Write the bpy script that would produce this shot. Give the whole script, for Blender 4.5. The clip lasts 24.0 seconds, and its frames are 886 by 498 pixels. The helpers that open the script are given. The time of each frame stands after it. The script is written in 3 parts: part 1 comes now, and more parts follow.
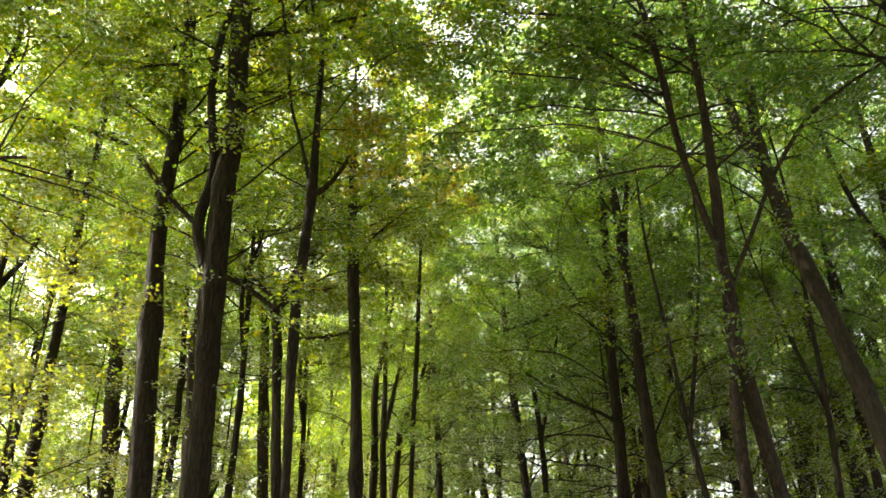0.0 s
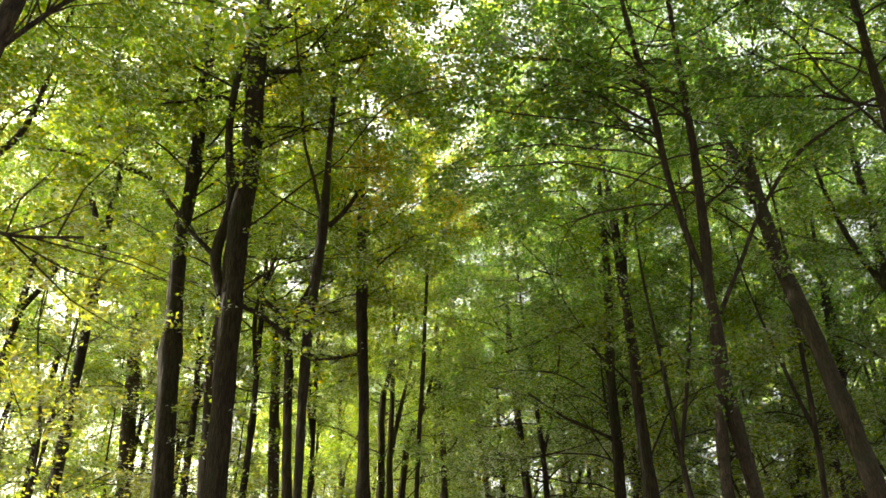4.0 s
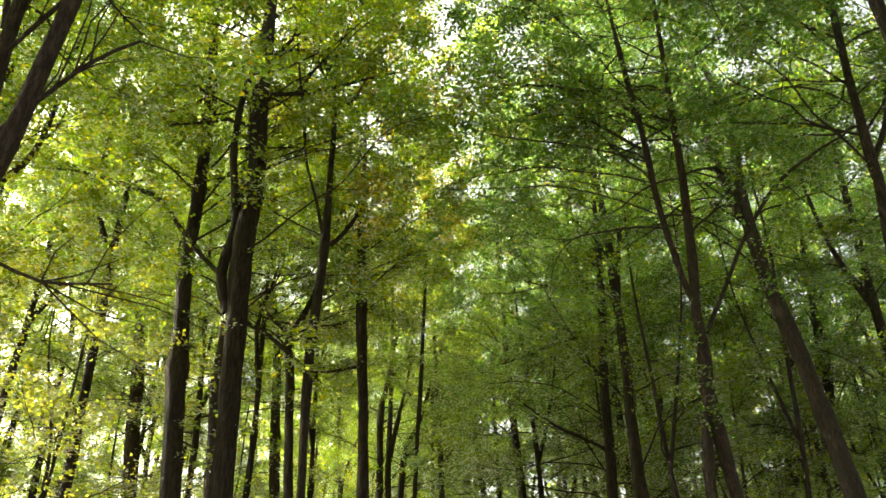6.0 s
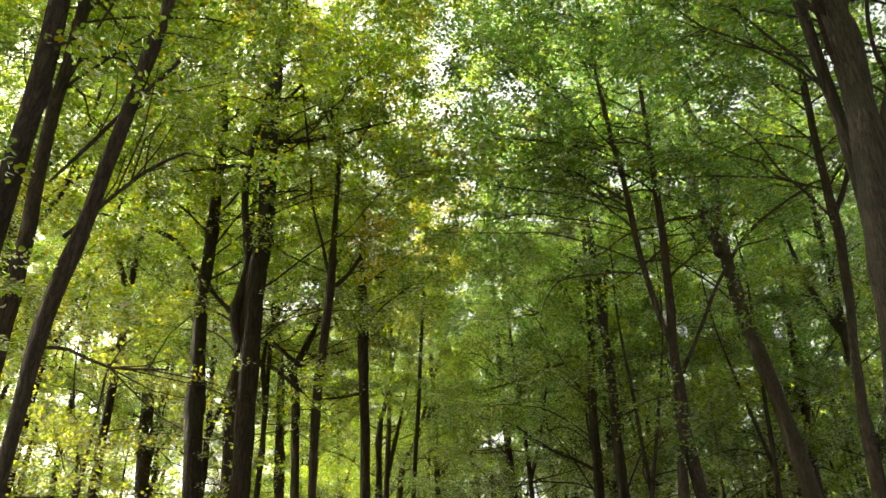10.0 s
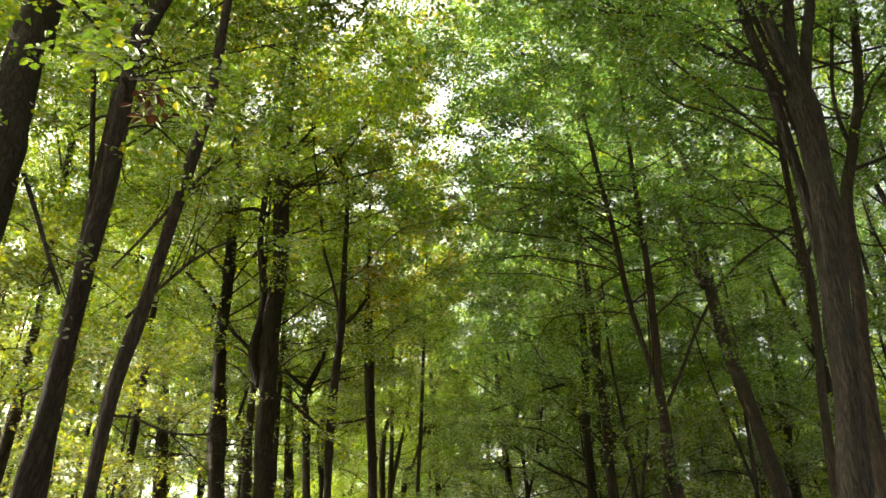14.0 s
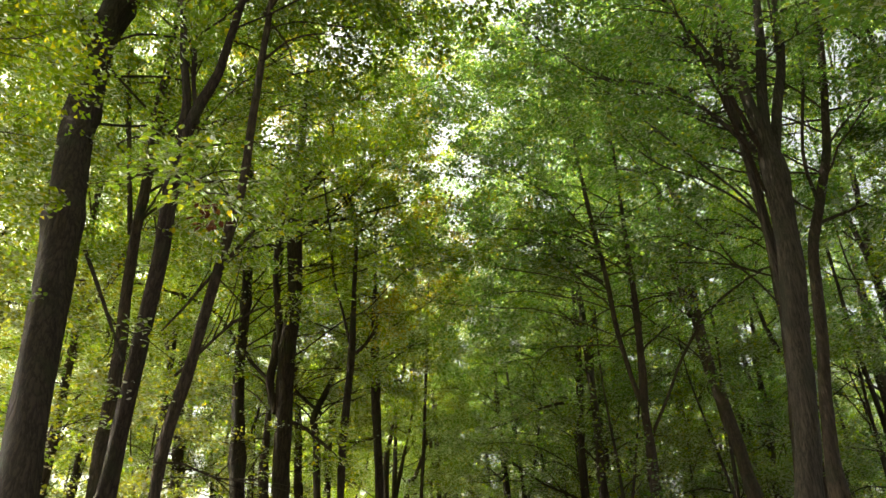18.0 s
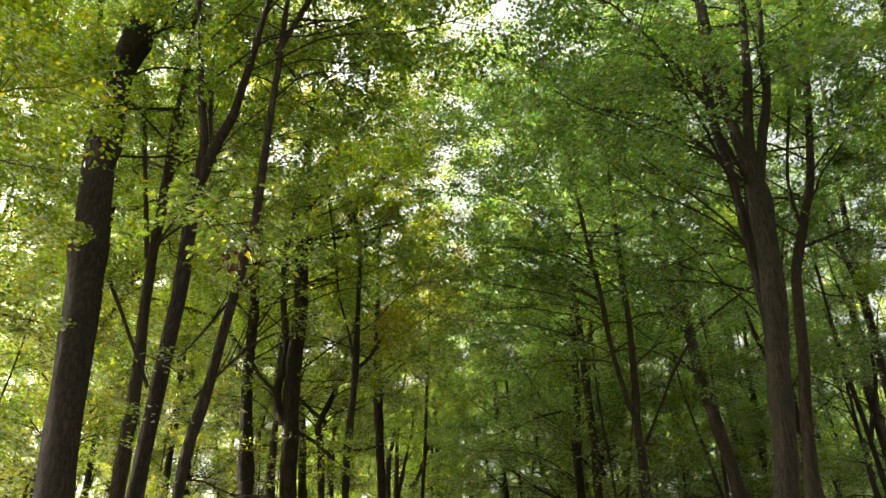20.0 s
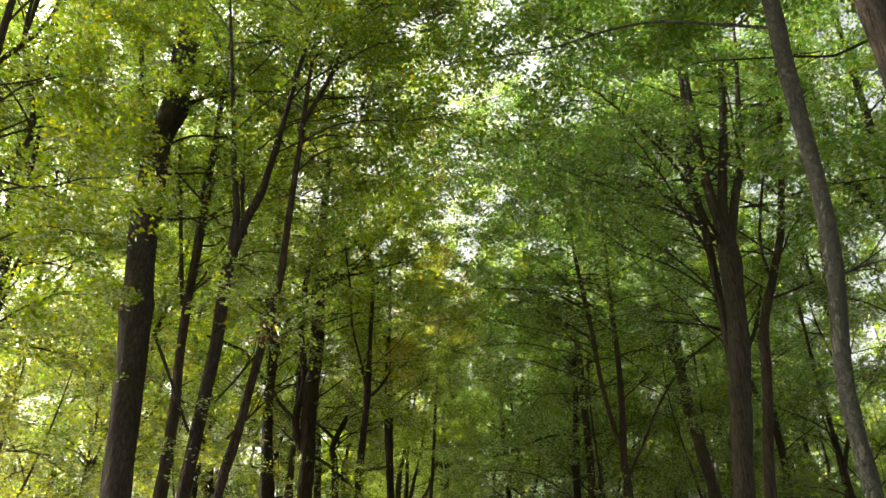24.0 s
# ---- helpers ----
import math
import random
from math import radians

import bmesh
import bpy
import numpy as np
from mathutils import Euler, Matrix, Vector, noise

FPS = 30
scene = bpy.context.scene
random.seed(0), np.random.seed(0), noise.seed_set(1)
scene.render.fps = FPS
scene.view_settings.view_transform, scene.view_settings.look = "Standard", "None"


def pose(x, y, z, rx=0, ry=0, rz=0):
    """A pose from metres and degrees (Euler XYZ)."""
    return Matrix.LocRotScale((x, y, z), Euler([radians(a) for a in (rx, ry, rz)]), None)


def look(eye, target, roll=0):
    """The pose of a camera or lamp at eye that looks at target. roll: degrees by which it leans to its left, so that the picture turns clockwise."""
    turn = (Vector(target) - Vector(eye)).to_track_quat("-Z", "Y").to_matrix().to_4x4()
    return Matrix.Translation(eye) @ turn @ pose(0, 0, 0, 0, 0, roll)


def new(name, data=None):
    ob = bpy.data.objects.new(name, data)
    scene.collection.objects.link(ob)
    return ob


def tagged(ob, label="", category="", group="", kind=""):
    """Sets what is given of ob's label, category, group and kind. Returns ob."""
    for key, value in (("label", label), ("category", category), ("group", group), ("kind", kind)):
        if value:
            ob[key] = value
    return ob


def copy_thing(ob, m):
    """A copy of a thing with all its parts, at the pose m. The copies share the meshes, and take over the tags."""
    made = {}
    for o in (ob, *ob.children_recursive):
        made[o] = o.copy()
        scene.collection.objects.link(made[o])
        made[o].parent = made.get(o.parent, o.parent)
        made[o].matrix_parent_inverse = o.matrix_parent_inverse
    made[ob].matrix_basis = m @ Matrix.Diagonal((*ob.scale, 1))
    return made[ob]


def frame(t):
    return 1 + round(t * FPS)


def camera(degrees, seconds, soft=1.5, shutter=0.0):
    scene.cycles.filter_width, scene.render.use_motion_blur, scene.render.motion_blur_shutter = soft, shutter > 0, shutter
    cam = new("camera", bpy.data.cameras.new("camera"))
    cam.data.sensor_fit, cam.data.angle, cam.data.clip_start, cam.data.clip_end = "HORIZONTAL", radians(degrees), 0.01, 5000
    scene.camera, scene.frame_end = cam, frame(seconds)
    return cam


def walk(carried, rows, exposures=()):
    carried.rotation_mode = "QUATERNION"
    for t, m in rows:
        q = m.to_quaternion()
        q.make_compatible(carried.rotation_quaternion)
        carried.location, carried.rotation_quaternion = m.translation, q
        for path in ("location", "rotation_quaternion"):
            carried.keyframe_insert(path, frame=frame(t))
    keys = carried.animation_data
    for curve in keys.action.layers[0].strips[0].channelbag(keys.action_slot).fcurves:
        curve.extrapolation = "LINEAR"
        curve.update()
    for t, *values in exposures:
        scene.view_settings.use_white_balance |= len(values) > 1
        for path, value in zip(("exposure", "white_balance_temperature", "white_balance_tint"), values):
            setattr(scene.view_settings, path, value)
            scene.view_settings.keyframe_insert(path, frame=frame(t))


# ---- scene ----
cam = camera(56.0, 24.0, soft=1.5)
ROWS = [    # seconds, x, y, z, degrees up, lean, turn
    (0.0, -0.061, -0.000, 1.608, 29.847, 0.745, -0.083),
    (1.0, -0.034, -0.149, 1.588, 30.060, 0.515, 0.189),
    (2.0, -0.011, -0.342, 1.575, 30.220, 0.340, 0.312),
    (3.0, 0.009, -0.571, 1.567, 30.342, 0.217, 0.332),
    (4.0, 0.023, -0.831, 1.563, 30.438, 0.139, 0.286),
    (5.0, 0.031, -1.116, 1.564, 30.516, 0.102, 0.203),
    (6.0, 0.033, -1.422, 1.568, 30.582, 0.098, 0.106),
    (7.0, 0.028, -1.744, 1.575, 30.642, 0.124, 0.009),
    (8.0, 0.017, -2.079, 1.584, 30.697, 0.173, -0.077),
    (9.0, -0.001, -2.424, 1.594, 30.749, 0.239, -0.147),
    (10.0, -0.024, -2.776, 1.606, 30.797, 0.318, -0.199),
    (11.0, -0.052, -3.134, 1.617, 30.841, 0.403, -0.235),
    (12.0, -0.083, -3.496, 1.628, 30.879, 0.489, -0.258),
    (13.0, -0.117, -3.861, 1.638, 30.911, 0.570, -0.272),
    (14.0, -0.152, -4.230, 1.646, 30.935, 0.642, -0.283),
    (15.0, -0.185, -4.602, 1.652, 30.950, 0.698, -0.293),
    (16.0, -0.216, -4.980, 1.655, 30.957, 0.732, -0.307),
    (17.0, -0.241, -5.364, 1.654, 30.958, 0.740, -0.324),
    (18.0, -0.257, -5.757, 1.649, 30.954, 0.715, -0.340),
    (19.0, -0.263, -6.162, 1.639, 30.952, 0.653, -0.350),
    (20.0, -0.255, -6.582, 1.624, 30.958, 0.546, -0.341),
    (21.0, -0.229, -7.021, 1.602, 30.982, 0.391, -0.294),
    (22.0, -0.183, -7.483, 1.573, 31.035, 0.181, -0.187),
    (23.0, -0.111, -7.974, 1.537, 31.133, -0.089, 0.014),
    (24.0, -0.011, -8.500, 1.492, 31.296, -0.424, 0.350),
]
EXPOSURE = [(0.0, 1.96, 7150, 1), (10.0, 1.87, 7150, 1), (24.0, 1.48, 7150, 1)]
walk(cam, [(t, pose(x, y, z, 90 + up, lean, turn)) for t, x, y, z, up, lean, turn in ROWS], EXPOSURE)

# ---- world, sun ----
SUN_AZ, SUN_EL = -68.0, 30.0        # degrees from straight ahead (+y), towards +x; height
world = bpy.data.worlds.new("world")
scene.world = world
world.use_nodes = True
wn = world.node_tree.nodes
sky = wn.new("ShaderNodeTexSky")
sky.sky_type, sky.sun_disc = "NISHITA", False
sky.sun_elevation, sky.sun_rotation = radians(SUN_EL), radians(SUN_AZ)
sky.dust_density, sky.air_density, sky.ozone_density = 9.0, 0.6, 0.0
wn["Background"].inputs["Strength"].default_value = 0.15
haze = wn.new("ShaderNodeHueSaturation")     # thin high haze whitens the whole sky
haze.inputs["Saturation"].default_value, haze.inputs["Value"].default_value = 0.3, 1.48
world.node_tree.links.new(sky.outputs[0], haze.inputs["Color"])
world.node_tree.links.new(haze.outputs[0], wn["Background"].inputs["Color"])
sun = new("sun", bpy.data.lights.new("sun", "SUN"))
sun.data.energy, sun.data.angle, sun.data.color = 2.5, radians(0.6), (1.0, 0.93, 0.8)
sdir = Vector((math.sin(radians(SUN_AZ)) * math.cos(radians(SUN_EL)), math.cos(radians(SUN_AZ)) * math.cos(radians(SUN_EL)), math.sin(radians(SUN_EL))))
sun.matrix_world = look(sdir * 60, (0, 0, 0))
rng = np.random.default_rng(7)


# ---- materials ----
def material(name):
    m = bpy.data.materials.new(name)
    m.use_nodes = True
    t = m.node_tree
    for n in list(t.nodes):
        t.nodes.remove(n)

    def node(kind, **sets):
        n = t.nodes.new("ShaderNode" + kind)
        for k, v in sets.items():
            n.inputs[k.replace("_", " ")].default_value = v
        return n

    def link(a, ao, b, bi):
        t.links.new(a.outputs[ao], b.inputs[bi])
    return m, node, link


def ramp(node, stops):
    r = node("ValToRGB")
    e = r.color_ramp.elements
    while len(e) < len(stops):
        e.new(0.5)
    for el, (p, c) in zip(e, stops):
        el.position, el.color = p, (*c, 1)
    return r


def leaf_material(name, stops, glow, through_share):
    """Thin leaf: a matt upper skin, light shining through, a faint waxy gloss."""
    m, node, link = material(name)
    geo = node("NewGeometry")
    cols = ramp(node, stops)
    link(geo, "Random Per Island", cols, 0)
    pos = node("TexCoord")
    clump = node("TexNoise", Scale=0.35, Detail=2.0)
    link(pos, "Object", clump, "Vector")
    shift = node("MapRange", From_Min=0.3, From_Max=0.7, To_Min=0.7, To_Max=1.3)
    link(clump, 0, shift, 0)
    vein = node("TexNoise", Scale=60.0, Detail=2.0)
    link(pos, "Object", vein, "Vector")
    vv = node("MapRange", From_Min=0.3, From_Max=0.7, To_Min=0.85, To_Max=1.15)
    link(vein, 0, vv, 0)
    prod = node("Math")
    prod.operation = "MULTIPLY"
    link(shift, 0, prod, 0)
    link(vv, 0, prod, 1)
    hsv = node("HueSaturation")
    link(cols, 0, hsv, "Color")
    link(prod, 0, hsv, "Value")
    dif = node("BsdfDiffuse", Roughness=0.6)
    link(hsv, 0, dif, "Color")
    bright = node("Mix")
    bright.data_type, bright.blend_type = "RGBA", "MULTIPLY"
    bright.inputs[0].default_value = 1.0
    bright.inputs[7].default_value = (*glow, 1)
    link(hsv, 0, bright, 6)
    tra = node("BsdfTranslucent")
    link(bright, 2, tra, "Color")
    mix = node("MixShader", Fac=through_share)
    link(dif, 0, mix, 1)
    link(tra, 0, mix, 2)
    glo = node("BsdfGlossy", Roughness=0.55)
    glo.inputs["Color"].default_value = (0.9, 0.95, 0.9, 1)
    fre = node("Fresnel", IOR=1.13)
    mix2 = node("MixShader")
    link(fre, 0, mix2, 0)
    link(mix, 0, mix2, 1)
    link(glo, 0, mix2, 2)
    out = node("OutputMaterial")
    link(mix2, 0, out, 0)
    return m


LEAF_GREEN = leaf_material("leaf_green", [(0.0, (0.049, 0.080, 0.011)), (0.45, (0.075, 0.115, 0.013)), (0.8, (0.105, 0.140, 0.014)), (0.95, (0.165, 0.165, 0.011)), (1.0, (0.24, 0.185, 0.013))], (4.2, 4.15, 3.6), 0.66)
LEAF_DEEP = leaf_material("leaf_deep_green", [(0.0, (0.038, 0.077, 0.018)), (0.5, (0.061, 0.107, 0.019)), (0.85, (0.091, 0.133, 0.020)), (1.0, (0.165, 0.160, 0.018))], (4.3, 4.15, 4.0), 0.66)
LEAF_LIME = leaf_material("leaf_lime", [(0.0, (0.061, 0.103, 0.007)), (0.4, (0.092, 0.133, 0.008)), (0.77, (0.130, 0.157, 0.009)), (0.93, (0.20, 0.195, 0.011)), (1.0, (0.30, 0.23, 0.014))], (3.75, 3.75, 3.6), 0.66)
LEAF_GOLD = leaf_material("leaf_gold", [(0.0, (0.11, 0.135, 0.010)), (0.35, (0.165, 0.18, 0.020)), (0.75, (0.225, 0.215, 0.030)), (1.0, (0.28, 0.225, 0.040))], (2.85, 2.95, 2.6), 0.66)

LEAF_DRY = leaf_material("leaf_dry", [(0.0, (0.055, 0.022, 0.012)), (0.6, (0.095, 0.036, 0.018)), (1.0, (0.14, 0.060, 0.026))], (1.6, 1.5, 1.4), 0.35)
LEAF_AMBER = leaf_material("leaf_amber", [(0.0, (0.14, 0.145, 0.010)), (0.35, (0.21, 0.190, 0.016)), (0.75, (0.29, 0.225, 0.024)), (1.0, (0.34, 0.22, 0.034))], (2.6, 2.6, 1.4), 0.62)


def bark_material(name, dark, light, moss, furrow, stretch=0.16):
    m, node, link = material(name)
    pos = node("TexCoord")
    mp = node("Mapping")
    mp.inputs["Scale"].default_value = (1.0, 1.0, stretch)
    link(pos, "Object", mp, "Vector")
    ridge = node("TexNoise", Scale=26.0 * furrow, Detail=6.0, Roughness=0.65)
    link(mp, 0, ridge, "Vector")
    ridge2 = node("TexVoronoi", Scale=17.0 * furrow)
    ridge2.feature = "DISTANCE_TO_EDGE"
    warp = node("Mix")
    warp.data_type, warp.blend_type = "RGBA", "LINEAR_LIGHT"
    warp.inputs[0].default_value = 0.06
    link(mp, 0, warp, 6)
    link(ridge, 1, warp, 7)
    link(warp, 2, ridge2, "Vector")
    crack = node("MapRange", From_Min=0.0, From_Max=0.28, To_Min=0.0, To_Max=1.0)
    link(ridge2, 0, crack, 0)
    height = node("Math")
    height.operation = "MULTIPLY_ADD"
    link(crack, 0, height, 0)
    height.inputs[1].default_value = 0.55
    link(ridge, 0, height, 2)
    tone = ramp(node, [(0.25, dark), (0.6, tuple((a + b) / 2 for a, b in zip(dark, light))), (1.1 / 1.2, light)])
    link(height, 0, tone, 0)
    patch = node("TexNoise", Scale=1.7, Detail=5.0, Roughness=0.6)
    link(pos, "Object", patch, "Vector")
    pr = node("MapRange", From_Min=0.52, From_Max=0.68, To_Min=0.0, To_Max=0.75)
    link(patch, 0, pr, 0)
    green = node("Mix")
    green.data_type = "RGBA"
    link(pr, 0, green, 0)
    link(tone, 0, green, 6)
    green.inputs[7].default_value = (*moss, 1)
    p = node("BsdfPrincipled", Roughness=0.85)
    link(green, 2, p, "Base Color")
    p.inputs["Specular IOR Level"].default_value = 0.25
    bump = node("Bump", Strength=1.0, Distance=0.045)
    link(height, 0, bump, "Height")
    link(bump, 0, p, "Normal")
    out = node("OutputMaterial")
    link(p, 0, out, 0)
    return m


BARK_DARK = bark_material("bark_dark", (0.010, 0.0075, 0.0055), (0.072, 0.052, 0.040), (0.046, 0.048, 0.026), 1.0)
BARK_BROWN = bark_material("bark_brown", (0.018, 0.013, 0.010), (0.112, 0.082, 0.062), (0.050, 0.054, 0.030), 1.2)
BARK_RIDGED = bark_material("bark_ridged", (0.006, 0.0045, 0.0035), (0.110, 0.088, 0.070), (0.050, 0.050, 0.038), 1.3, 0.10)
BARK_PALE = bark_material("bark_pale", (0.038, 0.036, 0.030), (0.092, 0.088, 0.074), (0.060, 0.066, 0.046), 0.8, 0.55)


def litter_material():
    m, node, link = material("leaf_litter")
    pos = node("TexCoord")
    big = node("TexNoise", Scale=0.6, Detail=4.0)
    fine = node("TexVoronoi", Scale=14.0)
    link(pos, "Object", big, "Vector")
    link(pos, "Object", fine, "Vector")
    c1 = ramp(node, [(0.3, (0.035, 0.026, 0.017)), (0.7, (0.085, 0.056, 0.031))])
    link(big, 0, c1, 0)
    c2 = node("HueSaturation")
    link(c1, 0, c2, "Color")
    sep = node("SeparateColor")
    link(fine, "Color", sep, 0)
    rng_v = node("MapRange", To_Min=0.5, To_Max=1.6)
    link(sep, 0, rng_v, 0)
    link(rng_v, 0, c2, "Value")
    p = node("BsdfPrincipled", Roughness=0.9)
    link(c2, 0, p, "Base Color")
    bump = node("Bump", Strength=0.6, Distance=0.03)
    link(fine, 0, bump, "Height")
    link(bump, 0, p, "Normal")
    out = node("OutputMaterial")
    link(p, 0, out, 0)
    return m


LITTER = litter_material()


# ---- mesh helpers ----
def mesh_np(name, verts, faces, mat, smooth=True):
    """A mesh from arrays: verts (n, 3), faces (m, k), all of k corners."""
    me = bpy.data.meshes.new(name)
    n, (m, k) = len(verts), faces.shape
    me.vertices.add(n)
    me.vertices.foreach_set("co", np.asarray(verts, np.float32).ravel())
    me.loops.add(m * k)
    me.loops.foreach_set("vertex_index", np.asarray(faces, np.int32).ravel())
    me.polygons.add(m)
    me.polygons.foreach_set("loop_start", np.arange(0, m * k, k, dtype=np.int32))
    me.polygons.foreach_set("use_smooth", np.full(m, smooth))
    me.materials.append(mat)
    me.update(calc_edges=True)
    return me


def spline(points, step):
    """Catmull-Rom through rows of (x, y, z, radius), sampled about every step metres."""
    p = np.asarray(points, float)
    p = np.vstack([2 * p[0] - p[1], p, 2 * p[-1] - p[-2]])
    rows = []
    for i in range(1, len(p) - 2):
        n = max(2, int(np.linalg.norm(p[i + 1, :3] - p[i, :3]) / step) + 1)
        u = np.linspace(0, 1, n, endpoint=False)[:, None]
        a, b, c, d = p[i - 1], p[i], p[i + 1], p[i + 2]
        rows.append(0.5 * (2 * b + (c - a) * u + (2 * a - 5 * b + 4 * c - d) * u ** 2 + (3 * b - a - 3 * c + d) * u ** 3))
    q = np.vstack(rows + [p[-2:-1]])
    q[:, 3] = np.maximum(q[:, 3], 0.003)
    return q


def tube(q, sides, rough=0.0, seed=0, flare=0.0):
    """A tapered, slightly lumpy tube along rows of (x, y, z, radius): verts and quads, closed to a point at the end."""
    n = len(q)
    tan = np.gradient(q[:, :3], axis=0)
    tan /= np.linalg.norm(tan, axis=1)[:, None] + 1e-9
    ref = np.array([1.0, 0.13, 0.0]) if abs(tan[0, 2]) > 0.6 else np.array([0.0, 0.1, 1.0])
    s = np.cross(tan, ref)
    s /= np.linalg.norm(s, axis=1)[:, None] + 1e-9
    b = np.cross(tan, s)
    ang = np.arange(sides) * 2 * math.pi / sides
    rad = np.repeat(q[:, 3:4], sides, axis=1)
    if rough:
        g = np.random.default_rng(seed)
        h = np.cumsum(np.linalg.norm(np.diff(q[:, :3], axis=0, prepend=q[:1, :3]), axis=1))
        for f, k in ((0.9, 2), (2.3, 3), (4.1, 5)):
            ph = g.uniform(0, 6.28, 2)
            rad = rad * (1 + rough * np.sin(k * ang[None] + ph[0] + 0.7 * np.sin(f * h)[:, None]) * np.sin(f * h + ph[1])[:, None] / (0.6 + 0.2 * k))
        if flare:
            up = np.clip(1 - (q[:, 2] - q[0, 2]) / 0.9, 0, 1)[:, None] ** 2
            rad = rad * (1 + flare * up * (1 + 0.45 * np.sin(5 * ang[None] + ph[0])))
    v = q[:, None, :3] + rad[..., None] * (np.cos(ang)[None, :, None] * s[:, None] + np.sin(ang)[None, :, None] * b[:, None])
    v = v.reshape(-1, 3)
    i = np.arange(n - 1)[:, None] * sides
    j = np.arange(sides)[None]
    k = (j + 1) % sides
    f = np.stack([i + j, i + k, i + k + sides, i + j + sides], -1).reshape(-1, 4)
    return v, f


def joined(pieces):
    vs, fs, base = [], [], 0
    for v, f in pieces:
        vs.append(v)
        fs.append(f + base)
        base += len(v)
    return np.vstack(vs), np.vstack(fs)


def part(name, mesh, parent, label="", kind=""):
    ob = new(name, mesh)
    ob.parent = parent
    return tagged(ob, label=label, kind=kind)


LEAF_FINE = (np.array([(0, 0, 0), (0.33, 0.34, 0.07), (0.72, 0.25, 0.05), (1, 0, -0.05), (0.72, -0.25, 0.05), (0.33, -0.34, 0.07)]),
             np.array([(0, 3, 2), (0, 2, 1), (0, 4, 3), (0, 5, 4)]))
LEAF_PLAIN = (np.array([(0, 0, 0), (0.45, 0.36, 0.07), (1, 0, -0.04), (0.45, -0.36, 0.07)]), np.array([(0, 2, 1), (0, 3, 2)]))


LEAF_SMALL = (np.array([(0, 0.1, 0), (0.55, 0.40, 0.05), (1, -0.12, 0), (0.4, -0.42, 0.05)])[[0, 1, 3]] + np.array([(0, 0, 0), (0.1, 0, 0), (0.35, 0, 0)]), np.array([(0, 2, 1)]))


def leaf_cloud(g, tips, count, size, shape):
    """Leaves in flat, drooping sprays. tips: rows of (x, y, z, dx, dy, dz, reach)."""
    t = np.repeat(tips, count, axis=0)
    n = len(t)
    d = t[:, 3:6] / (np.linalg.norm(t[:, 3:6], axis=1)[:, None] + 1e-9)
    side = np.cross(d, np.array([0, 0, 1.0])) + 1e-6
    side /= np.linalg.norm(side, axis=1)[:, None]
    u = g.uniform(0, 1, n) ** 0.8
    w = g.normal(0, 0.30, n) * (1.15 - 0.6 * u)
    reach = t[:, 6]
    p = t[:, :3] + d * (u * reach)[:, None] + side * (w * reach)[:, None]
    p[:, 2] += g.normal(0, 0.10, n) * reach - 0.14 * reach * (u ** 2 + w ** 2)
    turn = np.sign(w) * g.uniform(0.3, 1.3, n) + g.normal(0, 0.4, n)
    ax = d * np.cos(turn)[:, None] + side * np.sin(turn)[:, None]
    ax[:, 2] += g.normal(-0.18, 0.30, n)
    ax /= np.linalg.norm(ax, axis=1)[:, None]
    nor = np.array([0, 0, 1.0]) + g.normal(0, 0.42, (n, 3))
    wid = np.cross(nor, ax)
    wid /= np.linalg.norm(wid, axis=1)[:, None] + 1e-9
    nor = np.cross(ax, wid)
    s = size * g.uniform(0.65, 1.25, n)
    tv, tf = shape
    v = p[:, None] + s[:, None, None] * (tv[None, :, 0:1] * ax[:, None] + tv[None, :, 1:2] * wid[:, None] + tv[None, :, 2:3] * nor[:, None])
    f = tf[None] + (np.arange(n) * len(tv))[:, None, None]
    return v.reshape(-1, 3), f.reshape(-1, 3), p


def in_clearing(p):
    """The open lane along which one can walk, wide below, a narrow slit between the crowns above."""
    x, y, z = p[:, 0], p[:, 1], p[:, 2]
    low = (z < 6.5) & (np.abs(x) < 2.5 - 0.25 * np.clip(z - 4.5, 0, 2)) & (y < 15)
    slit = -0.2 + 0.45 * np.sin(1.1 * y + 0.4 * z) + 0.3 * np.sin(2.7 * y - 1.3 * z + 1)
    lane = low | ((z >= 6.5) & (np.abs(x - 0.35 + 0.03 * y) < slit) & (y < 34))
    return lane


def bough(g, start, heading, rise, length, radius, level=0.84):
    """Rows of (x, y, z, radius) of a limb that leaves its stem upwards and levels out."""
    k = 8
    pts = [np.array([*start, radius])]
    step = length / k
    h, r = heading, rise
    for i in range(k):
        h += g.normal(0, 0.21)
        r = r * level + g.normal(0, 0.15)
        p = pts[-1][:3] + step * np.array([math.cos(h) * math.cos(r), math.sin(h) * math.cos(r), math.sin(r)])
        pts.append(np.array([*p, radius * (1 - (i + 1) / k) ** 0.9 + 0.004]))
    return np.array(pts)


